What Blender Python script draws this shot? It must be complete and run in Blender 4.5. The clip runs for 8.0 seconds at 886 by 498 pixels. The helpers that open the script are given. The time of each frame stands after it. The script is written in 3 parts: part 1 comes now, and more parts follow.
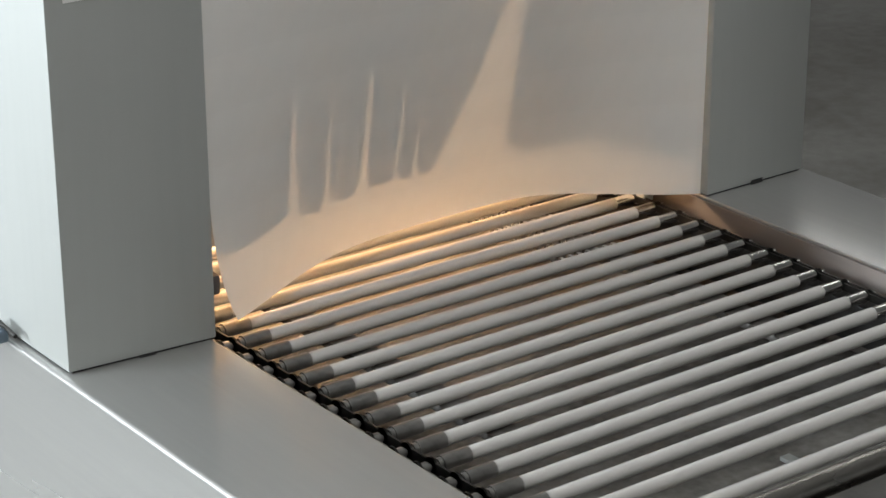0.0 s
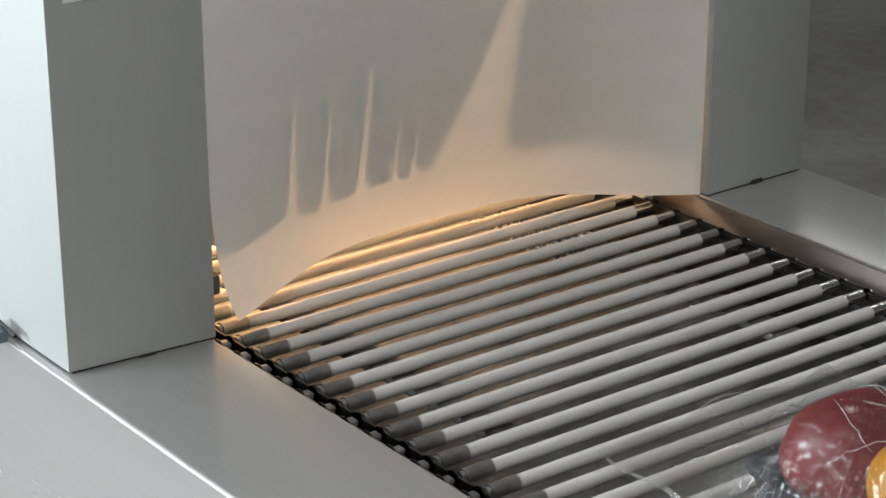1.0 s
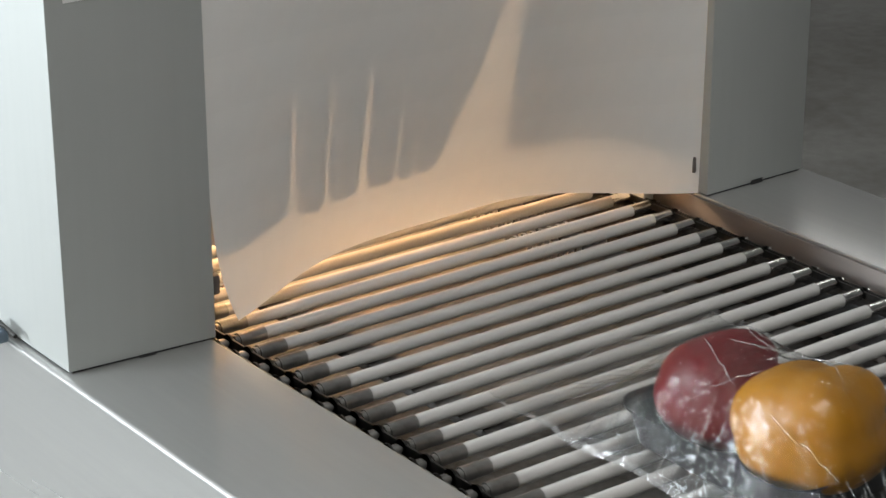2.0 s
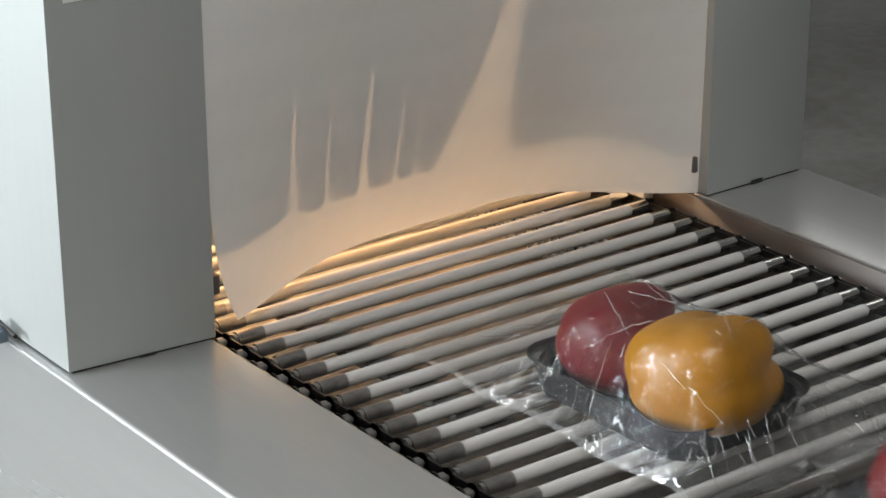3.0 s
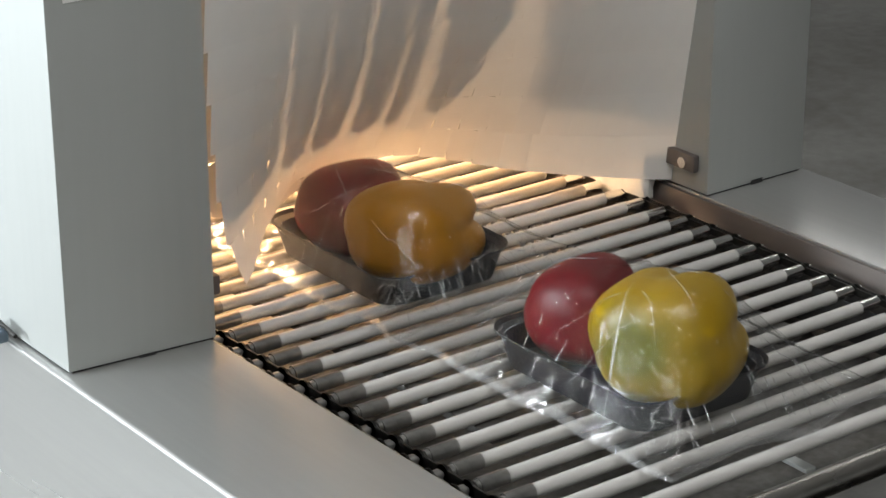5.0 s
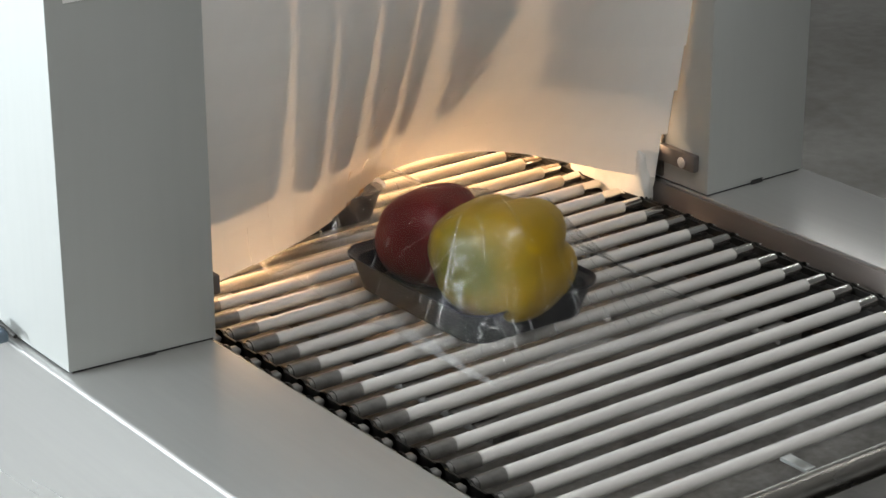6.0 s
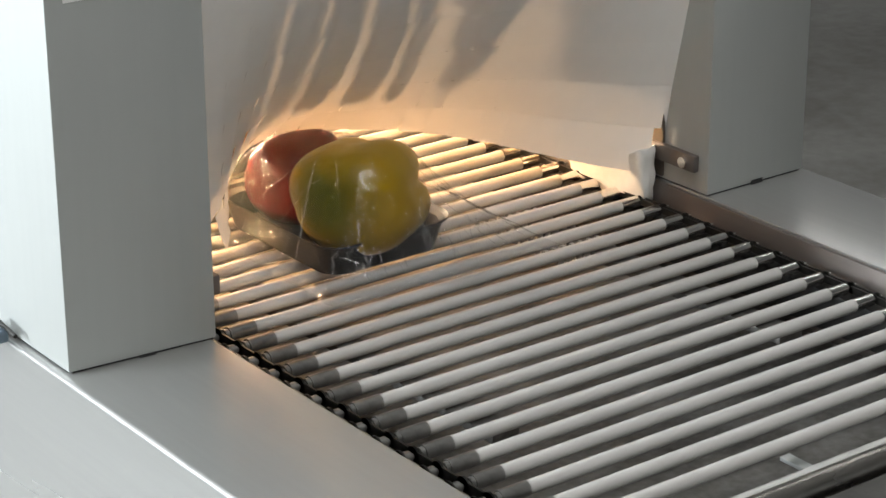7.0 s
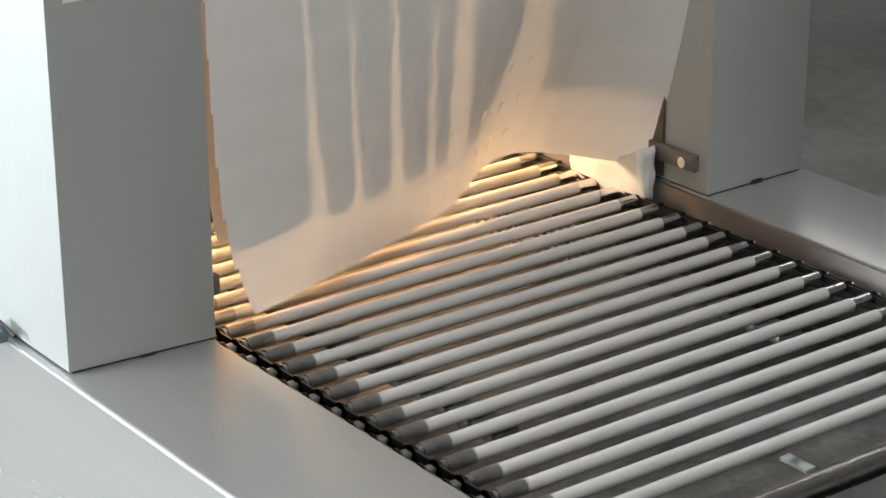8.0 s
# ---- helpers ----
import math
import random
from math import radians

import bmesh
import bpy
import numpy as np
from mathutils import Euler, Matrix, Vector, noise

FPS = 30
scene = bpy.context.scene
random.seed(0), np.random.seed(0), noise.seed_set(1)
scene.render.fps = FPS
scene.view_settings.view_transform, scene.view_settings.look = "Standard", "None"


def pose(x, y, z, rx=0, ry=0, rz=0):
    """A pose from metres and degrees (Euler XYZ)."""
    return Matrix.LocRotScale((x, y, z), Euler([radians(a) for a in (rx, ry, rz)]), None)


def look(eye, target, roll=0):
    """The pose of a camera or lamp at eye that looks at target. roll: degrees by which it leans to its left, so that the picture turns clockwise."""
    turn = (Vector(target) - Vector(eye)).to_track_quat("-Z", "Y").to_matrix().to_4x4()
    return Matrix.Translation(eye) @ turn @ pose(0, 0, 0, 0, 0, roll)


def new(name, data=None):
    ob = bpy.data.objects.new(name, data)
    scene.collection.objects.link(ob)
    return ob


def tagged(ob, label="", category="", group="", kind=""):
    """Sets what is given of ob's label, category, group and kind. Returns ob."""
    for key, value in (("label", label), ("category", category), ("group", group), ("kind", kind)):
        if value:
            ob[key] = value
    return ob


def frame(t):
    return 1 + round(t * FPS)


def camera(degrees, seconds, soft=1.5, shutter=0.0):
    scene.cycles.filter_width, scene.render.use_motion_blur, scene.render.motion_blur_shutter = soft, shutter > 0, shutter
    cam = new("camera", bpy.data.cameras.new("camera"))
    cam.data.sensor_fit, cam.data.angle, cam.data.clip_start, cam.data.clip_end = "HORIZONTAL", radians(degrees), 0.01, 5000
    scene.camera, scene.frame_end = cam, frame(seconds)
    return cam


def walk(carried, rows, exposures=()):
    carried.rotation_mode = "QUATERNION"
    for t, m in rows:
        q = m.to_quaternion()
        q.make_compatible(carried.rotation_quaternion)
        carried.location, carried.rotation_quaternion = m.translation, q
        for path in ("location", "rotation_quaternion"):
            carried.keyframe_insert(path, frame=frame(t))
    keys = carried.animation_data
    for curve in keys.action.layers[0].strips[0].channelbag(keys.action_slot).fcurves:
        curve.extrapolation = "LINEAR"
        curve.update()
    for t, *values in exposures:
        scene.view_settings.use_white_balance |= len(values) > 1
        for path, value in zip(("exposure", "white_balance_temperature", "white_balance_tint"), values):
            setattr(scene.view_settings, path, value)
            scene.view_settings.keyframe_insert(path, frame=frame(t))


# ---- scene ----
from mathutils.bvhtree import BVHTree

# ---------------------------------------------------------------- camera
cam = camera(21.82, 8.0, soft=1.5, shutter=0.4)
EYE = pose(-0.77987, -1.26865, 0.64696, 68.2707, 0.1918, -36.9329)
walk(cam, [(0.0, EYE), (8.0, EYE)], exposures=[(0.0, 0.08), (4.3, 0.09), (5.0, 0.22), (6.5, 0.29), (8.0, 0.30)])

# ---------------------------------------------------------------- light
world = bpy.data.worlds.new("world")
scene.world = world
world.use_nodes = True
wn = world.node_tree.nodes
sky = wn.new("ShaderNodeTexSky")
sky.sky_type = "NISHITA"
sky.sun_disc = False
sky.sun_elevation = radians(38)
sky.sun_rotation = radians(250)
wn["Background"].inputs["Strength"].default_value = 0.10
world.node_tree.links.new(sky.outputs[0], wn["Background"].inputs["Color"])


def area_lamp(name, eye, target, sx, sy, power, color):
    data = bpy.data.lights.new(name, "AREA")
    data.shape, data.size, data.size_y = "RECTANGLE", sx, sy
    data.energy, data.color = power, color
    ob = new(name, data)
    ob.matrix_world = look(eye, target)
    return tagged(ob, kind="structure")


# daylight in the window opening of the wall, and the ceiling's light panels over the machine
area_lamp("window_light", (-2.93, 0.95, 0.85), (0.0, 0.95, 0.85), 0.9, 1.75, 172, (0.86, 0.94, 1.0))
area_lamp("window_light", (-2.93, 3.4, 0.95), (0.0, 3.4, 0.95), 1.0, 1.5, 44, (0.86, 0.94, 1.0))
area_lamp("ceiling_light_glow", (-0.3, -1.0, 1.86), (-0.3, -1.0, 0.0), 1.5, 0.5, 14, (0.96, 0.98, 1.0))
area_lamp("ceiling_light_glow", (2.4, 1.4, 1.86), (2.4, 1.4, 0.0), 0.12, 2.0, 3.2, (0.96, 0.98, 1.0))


def bulb_lamp(name, at, power, radius, color):
    data = bpy.data.lights.new(name, "POINT")
    data.energy, data.shadow_soft_size, data.color = power, radius, color
    ob = new(name, data)
    ob.location = at
    return tagged(ob, kind="structure")


bulb_lamp("heater_glow", (0.13, 0.62, 0.21), 34.0, 0.045, (1.0, 0.72, 0.47))
# added fill from the left, warms the curtain's foot and the rollers below
bulb_lamp("side_fill_glow", (-0.020, 0.170, 0.058), 0.65, 0.008, (1.0, 0.62, 0.30))
area_lamp("heater_tube_glow", (0.17, 0.255, 0.355), (0.17, 0.255, 0.0), 0.34, 0.012, 6.0, (1.0, 0.54, 0.22))

# ---------------------------------------------------------------- materials


def material(name, base, rough=0.5, metal=0.0, vary=0.12, scale=8.0, fine=120.0, bump=0.05, stretch=(1, 1, 1), stain=None, spec=0.5, coat=0.0, span=(0.45, 0.95), patch=None):
    m = bpy.data.materials.new(name)
    m.use_nodes = True
    n, l = m.node_tree.nodes, m.node_tree.links
    b = n["Principled BSDF"]
    b.inputs["Metallic"].default_value = metal
    b.inputs["Specular IOR Level"].default_value = spec
    b.inputs["Coat Weight"].default_value = coat
    tc = n.new("ShaderNodeTexCoord")
    mp = n.new("ShaderNodeMapping")
    mp.inputs["Scale"].default_value = stretch
    l.new(tc.outputs["Object"], mp.inputs["Vector"])
    big, small = n.new("ShaderNodeTexNoise"), n.new("ShaderNodeTexNoise")
    big.inputs["Scale"].default_value, big.inputs["Detail"].default_value = scale, 5
    small.inputs["Scale"].default_value, small.inputs["Detail"].default_value = fine, 3
    for k in (big, small):
        l.new(mp.outputs[0], k.inputs["Vector"])
    mix = n.new("ShaderNodeMix")
    mix.data_type = "RGBA"
    dark = tuple(c * (1 - vary) for c in base)
    light = tuple(min(1, c * (1 + vary)) for c in base)
    mix.inputs[6].default_value = (*(stain or dark), 1)
    mix.inputs[7].default_value = (*light, 1)
    add = n.new("ShaderNodeMath")
    add.operation = "MULTIPLY_ADD"
    l.new(small.outputs["Fac"], add.inputs[0])
    add.inputs[1].default_value = 0.4
    l.new(big.outputs["Fac"], add.inputs[2])
    rng = n.new("ShaderNodeMapRange")
    rng.inputs["From Min"].default_value, rng.inputs["From Max"].default_value = span
    l.new(add.outputs[0], rng.inputs["Value"])
    if patch:  # an unripe spot with a soft, uneven edge
        far = n.new("ShaderNodeVectorMath")
        far.operation = "DISTANCE"
        far.inputs[1].default_value = patch[:3]
        l.new(tc.outputs["Object"], far.inputs[0])
        plus = n.new("ShaderNodeMath")
        plus.operation = "MULTIPLY_ADD"
        plus.inputs[1].default_value = 0.9 / patch[3]
        l.new(far.outputs["Value"], plus.inputs[0])
        l.new(big.outputs["Fac"], plus.inputs[2])
        plus.inputs[2].default_value = 0
        l.new(plus.outputs[0], rng.inputs["Value"])
        rng.inputs["From Min"].default_value, rng.inputs["From Max"].default_value = 0.85, 1.75
    l.new(rng.outputs[0], mix.inputs[0])
    l.new(mix.outputs[2], b.inputs["Base Color"])
    rr = n.new("ShaderNodeMapRange")
    rr.inputs["To Min"].default_value, rr.inputs["To Max"].default_value = max(0.02, rough - 0.07), min(1, rough + 0.08)
    l.new(big.outputs["Fac"], rr.inputs["Value"])
    l.new(rr.outputs[0], b.inputs["Roughness"])
    if bump:
        bp = n.new("ShaderNodeBump")
        bp.inputs["Strength"].default_value = bump
        bp.inputs["Distance"].default_value = 0.001
        l.new(small.outputs["Fac"], bp.inputs["Height"])
        l.new(bp.outputs[0], b.inputs["Normal"])
    return m


STEEL = material("satin_steel", (0.43, 0.442, 0.425), 0.52, 0.25, 0.03, 5, 160, 0.01, (1, 1, 0.06))
DECK = material("deck_steel", (0.43, 0.43, 0.415), 0.26, 0.6, 0.05, 6, 220, 0.02, (1, 0.05, 1))
PAN = material("pan_steel", (0.28, 0.27, 0.255), 0.45, 0.7, 0.25, 14, 160, 0.08, (1, 1, 1), (0.10, 0.09, 0.08))
# shade and the dark rollers' reflection are put into this steel's brown
SHADED_STEEL = material("shaded_side_steel", (0.19, 0.165, 0.15), 0.45, 0.7, 0.12, 9, 160, 0.05, (1, 0.1, 1))
INNER = material("tunnel_lining", (0.17, 0.145, 0.12), 0.45, 0.85, 0.2, 12, 120, 0.06)
TUBE = material("silicone_tube", (0.47, 0.457, 0.435), 0.55, 0.0, 0.06, 18, 260, 0.05, (0.3, 1, 1), None, 0.35)
SLEEVE = material("sleeve_steel", (0.24, 0.232, 0.22), 0.33, 0.8, 0.2, 60, 300, 0.06)
BAR = material("worn_polished_bar", (0.40, 0.38, 0.35), 0.27, 1.0, 0.15, 40, 300, 0.03, (0.2, 1, 1))
CHROME = material("polished_hub", (0.75, 0.74, 0.72), 0.14, 1.0, 0.1, 60, 300, 0.02)
CHAIN = material("oiled_chain_steel", (0.045, 0.043, 0.04), 0.32, 0.8, 0.4, 80, 300, 0.1)
GAP_BLACK = material("black_gap_filler", (0.014, 0.013, 0.012), 0.5, 0, 0.4, 60, 300, 0.2)
GASKET = material("black_rubber_gasket", (0.02, 0.02, 0.02), 0.7, 0, 0.2)
FOAM = material("white_plastic_block", (0.62, 0.61, 0.58), 0.6, 0, 0.08, 30, 200, 0.1)
LABEL = material("label_paper", (0.8, 0.8, 0.78), 0.6, 0, 0.03)
TRAY = material("black_plastic_tray", (0.014, 0.014, 0.017), 0.45, 0, 0.3, 30, 300, 0.05)
RED = material("red_pepper_skin", (0.12, 0.003, 0.006), 0.42, 0, 0.25, 22, 200, 0.03, spec=0.25)
YELLOW = material("yellow_pepper_skin", (0.37, 0.158, 0.001), 0.36, 0, 0.12, 22, 200, 0.03, spec=0.35)
GREENISH = material("yellow_green_pepper_skin", (0.29, 0.175, 0.002), 0.34, 0, 0.1, 26, 200, 0.03, (0.35, 1, 1), (0.11, 0.115, 0.006), spec=0.35, span=(0.35, 1.05), patch=(-0.050, 0.008, 0.002, 0.036))
STEM = material("pepper_stem", (0.10, 0.16, 0.04), 0.6, 0, 0.3, 60, 300, 0.2)
FLOOR = material("workshop_floor", (0.24, 0.23, 0.21), 0.6, 0, 0.3, 2.2, 30, 0.1, (1, 1, 1), (0.15, 0.135, 0.12))
WALL = material("wall_paint", (0.6, 0.59, 0.57), 0.8, 0, 0.06, 2, 60, 0.05)
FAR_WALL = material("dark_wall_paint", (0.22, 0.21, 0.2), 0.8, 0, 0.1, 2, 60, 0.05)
BELT = material("dark_belt", (0.045, 0.042, 0.038), 0.6, 0, 0.3, 30, 300, 0.15)
CABLE = material("blue_grey_plastic", (0.12, 0.16, 0.2), 0.5, 0, 0.2)


def sheet_material(name, color, through_color, share, rough):
    """A thin woven sheet that lets part of the light through."""
    m = bpy.data.materials.new(name)
    m.use_nodes = True
    n, l = m.node_tree.nodes, m.node_tree.links
    n.remove(n["Principled BSDF"])
    out = n["Material Output"]
    tc = n.new("ShaderNodeTexCoord")
    noise_a = n.new("ShaderNodeTexNoise")
    noise_a.inputs["Scale"].default_value, noise_a.inputs["Detail"].default_value = 30, 6
    l.new(tc.outputs["Object"], noise_a.inputs["Vector"])
    ramp = n.new("ShaderNodeMix")
    ramp.data_type = "RGBA"
    ramp.inputs[6].default_value = (*[c * 0.94 for c in color], 1)
    ramp.inputs[7].default_value = (*[min(1, c * 1.05) for c in color], 1)
    l.new(noise_a.outputs["Fac"], ramp.inputs[0])
    d, t, g = n.new("ShaderNodeBsdfDiffuse"), n.new("ShaderNodeBsdfTranslucent"), n.new("ShaderNodeBsdfGlossy")
    l.new(ramp.outputs[2], d.inputs["Color"])
    t.inputs["Color"].default_value = (*through_color, 1)
    g.inputs["Roughness"].default_value = rough
    a, b = n.new("ShaderNodeMixShader"), n.new("ShaderNodeMixShader")
    a.inputs[0].default_value = share
    l.new(d.outputs[0], a.inputs[1])
    l.new(t.outputs[0], a.inputs[2])
    b.inputs[0].default_value = 0.05
    l.new(a.outputs[0], b.inputs[1])
    l.new(g.outputs[0], b.inputs[2])
    l.new(b.outputs[0], out.inputs["Surface"])
    return m


CURTAIN = sheet_material("coated_glass_cloth", (0.80, 0.785, 0.76), (0.72, 0.66, 0.58), 0.11, 0.45)
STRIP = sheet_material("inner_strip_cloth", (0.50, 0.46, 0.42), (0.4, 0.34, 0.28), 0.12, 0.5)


def film_material(name, haze, low, high=0.5, rough=0.06, relief=1.0):
    """Clear crinkled plastic: mostly see-through, with a gloss that grows towards grazing and a thin milky share."""
    m = bpy.data.materials.new(name)
    m.use_nodes = True
    n, l = m.node_tree.nodes, m.node_tree.links
    n.remove(n["Principled BSDF"])
    out = n["Material Output"]
    tc = n.new("ShaderNodeTexCoord")
    mp = n.new("ShaderNodeMapping")
    mp.inputs["Scale"].default_value = (1.0, 0.4, 1.0)
    mp.inputs["Rotation"].default_value = (0, 0, 0.5)
    l.new(tc.outputs["Object"], mp.inputs["Vector"])
    wave = n.new("ShaderNodeTexNoise")
    wave.inputs["Scale"].default_value, wave.inputs["Detail"].default_value = 150, 3
    l.new(mp.outputs[0], wave.inputs["Vector"])
    warp = n.new("ShaderNodeVectorMath")
    warp.operation = "MULTIPLY_ADD"
    warp.inputs[1].default_value = (0.02, 0.02, 0.02)
    l.new(wave.outputs["Color"], warp.inputs[0])
    l.new(mp.outputs[0], warp.inputs[2])
    crease = n.new("ShaderNodeTexVoronoi")
    crease.feature = "DISTANCE_TO_EDGE"
    crease.inputs["Scale"].default_value = 130
    l.new(warp.outputs[0], crease.inputs["Vector"])
    sharp = n.new("ShaderNodeMapRange")
    sharp.inputs["From Max"].default_value = 0.10
    l.new(crease.outputs["Distance"], sharp.inputs["Value"])
    b0, b1 = n.new("ShaderNodeBump"), n.new("ShaderNodeBump")
    b0.inputs["Strength"].default_value, b0.inputs["Distance"].default_value = 0.5 * relief, 0.0010
    b1.inputs["Strength"].default_value, b1.inputs["Distance"].default_value = 0.35 * relief, 0.0020
    l.new(sharp.outputs[0], b0.inputs["Height"])
    l.new(wave.outputs["Fac"], b1.inputs["Height"])
    l.new(b0.outputs[0], b1.inputs["Normal"])
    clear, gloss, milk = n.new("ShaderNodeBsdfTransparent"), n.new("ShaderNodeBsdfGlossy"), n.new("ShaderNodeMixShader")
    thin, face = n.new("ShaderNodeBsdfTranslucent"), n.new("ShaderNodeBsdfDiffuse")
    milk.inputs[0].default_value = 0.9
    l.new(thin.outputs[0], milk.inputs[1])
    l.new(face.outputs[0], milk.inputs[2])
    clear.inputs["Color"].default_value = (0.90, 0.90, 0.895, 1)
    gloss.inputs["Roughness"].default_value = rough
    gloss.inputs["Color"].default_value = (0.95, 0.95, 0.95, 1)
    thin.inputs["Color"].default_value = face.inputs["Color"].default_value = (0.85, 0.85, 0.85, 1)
    l.new(b1.outputs[0], gloss.inputs["Normal"])
    lw = n.new("ShaderNodeLayerWeight")
    lw.inputs["Blend"].default_value = 0.35
    l.new(b1.outputs[0], lw.inputs["Normal"])
    rg = n.new("ShaderNodeMapRange")
    rg.inputs["To Min"].default_value, rg.inputs["To Max"].default_value = low, high
    l.new(lw.outputs["Fresnel"], rg.inputs["Value"])
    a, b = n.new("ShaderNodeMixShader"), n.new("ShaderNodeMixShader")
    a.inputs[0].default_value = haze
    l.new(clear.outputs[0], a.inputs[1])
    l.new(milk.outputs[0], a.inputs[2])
    l.new(rg.outputs[0], b.inputs[0])
    l.new(a.outputs[0], b.inputs[1])
    l.new(gloss.outputs[0], b.inputs[2])
    l.new(b.outputs[0], out.inputs["Surface"])
    return m


FILM = film_material("clear_shrink_film", 0.005, 0.024, 0.09, 0.05, 0.5)
SEAM = film_material("film_seam", 0.11, 0.04, 0.25)
# milky white and strong gloss stand in for glints along the folds
FOLD_GLINT = film_material("film_fold_glint", 0.26, 0.22, 0.5, 0.14)


def glow_material(name, color, strength):
    m = bpy.data.materials.new(name)
    m.use_nodes = True
    b = m.node_tree.nodes["Principled BSDF"]
    b.inputs["Emission Color"].default_value = (*color, 1)
    b.inputs["Emission Strength"].default_value = strength
    return m


GLOW = glow_material("hot_filament", (1.0, 0.5, 0.18), 12)
PANEL_GLOW = glow_material("lit_diffuser", (1.0, 0.96, 0.9), 3)

# ---------------------------------------------------------------- mesh helpers


def empty(name, label, category, group="", m=None):
    ob = new(name)
    ob.empty_display_size = 0.02
    if m is not None:
        ob.matrix_basis = m
    return tagged(ob, label, category, group)


def as_mesh(name, bm, mat, smooth=None):
    me = bpy.data.meshes.new(name)
    bmesh.ops.recalc_face_normals(bm, faces=bm.faces)
    bm.to_mesh(me)
    bm.free()
    me.materials.append(mat)
    if smooth is not None:
        me.shade_smooth()
        me.set_sharp_from_angle(angle=radians(smooth))
    return me


def part(name, bm, mat, parent=None, label="", smooth=35):
    ob = new(name, as_mesh(name, bm, mat, smooth) if isinstance(bm, bmesh.types.BMesh) else bm)
    if parent is not None:
        ob.parent = parent
    if label:
        ob["label"] = label
    return ob


def box(bm, x0, x1, y0, y1, z0, z1, bevel=0.0, segments=2):
    made = bmesh.ops.create_cube(bm, size=1)["verts"]
    for v in made:
        v.co = Vector(((x0 + x1) / 2 + v.co.x * (x1 - x0), (y0 + y1) / 2 + v.co.y * (y1 - y0), (z0 + z1) / 2 + v.co.z * (z1 - z0)))
    if bevel:
        edges = list({e for v in made for e in v.link_edges})
        bmesh.ops.bevel(bm, geom=edges, offset=bevel, segments=segments, profile=0.5, affect="EDGES")
    return bm


def rod(bm, a, b, r0, r1=None, sides=16):
    a, b = Vector(a), Vector(b)
    r1 = r0 if r1 is None else r1
    m = Matrix.Translation((a + b) / 2) @ (b - a).to_track_quat("Z", "Y").to_matrix().to_4x4()
    bmesh.ops.create_cone(bm, cap_ends=True, segments=sides, radius1=r0, radius2=r1, depth=(b - a).length, matrix=m)
    return bm


def solid_box(name, dims, mat, parent=None, label="", bevel=0.001):
    return part(name, box(bmesh.new(), *dims, bevel), mat, parent, label)


# ---------------------------------------------------------------- plan, in metres
PITCH = 0.0254
TUBE_LEN = 0.361
CHAIN_SPEED = 0.07884
DECK_Z = 0.014
FRONT = -0.036
LEFT_IN, LEFT_OUT = -0.048, -0.160
RIGHT_IN, RIGHT_OUT = 0.404, 0.509
NOSE = -0.4105

# ---------------------------------------------------------------- room
def room():
    x0, x1, y0, y1, z0, z1 = -3.0, 4.5, -4.0, 6.0, -0.88, 1.95
    tagged(solid_box("floor", (x0 - 0.2, x1 + 0.2, y0 - 0.2, y1 + 0.2, z0 - 0.1, z0), FLOOR), "worn grey-brown concrete workshop floor", "floor", kind="structure")
    tagged(solid_box("ceiling", (x0 - 0.2, x1 + 0.2, y0 - 0.2, y1 + 0.2, z1, z1 + 0.1), WALL), "plain pale ceiling", "ceiling", kind="structure")
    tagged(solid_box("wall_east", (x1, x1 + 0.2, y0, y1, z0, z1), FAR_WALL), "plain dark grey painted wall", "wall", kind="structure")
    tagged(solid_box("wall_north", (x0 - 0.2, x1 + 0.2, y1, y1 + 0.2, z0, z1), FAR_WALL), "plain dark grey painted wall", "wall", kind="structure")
    tagged(solid_box("wall_south", (x0 - 0.2, x1 + 0.2, y0 - 0.2, y0, z0, z1), WALL), "plain grey painted wall", "wall", kind="structure")
    bm = bmesh.new()
    last = y0
    for wy0, wy1, wz0, wz1 in ((0.48, 1.42, -0.05, 1.75), (2.88, 3.92, 0.18, 1.72)):
        box(bm, x0 - 0.2, x0, last, wy0, z0, z1)
        box(bm, x0 - 0.2, x0, wy0, wy1, z0, wz0)
        box(bm, x0 - 0.2, x0, wy0, wy1, wz1, z1)
        last = wy1
    box(bm, x0 - 0.2, x0, last, y1, z0, z1)
    tagged(part("wall_west", bm, WALL), "plain grey painted wall with two window openings", "wall", kind="structure")


room()

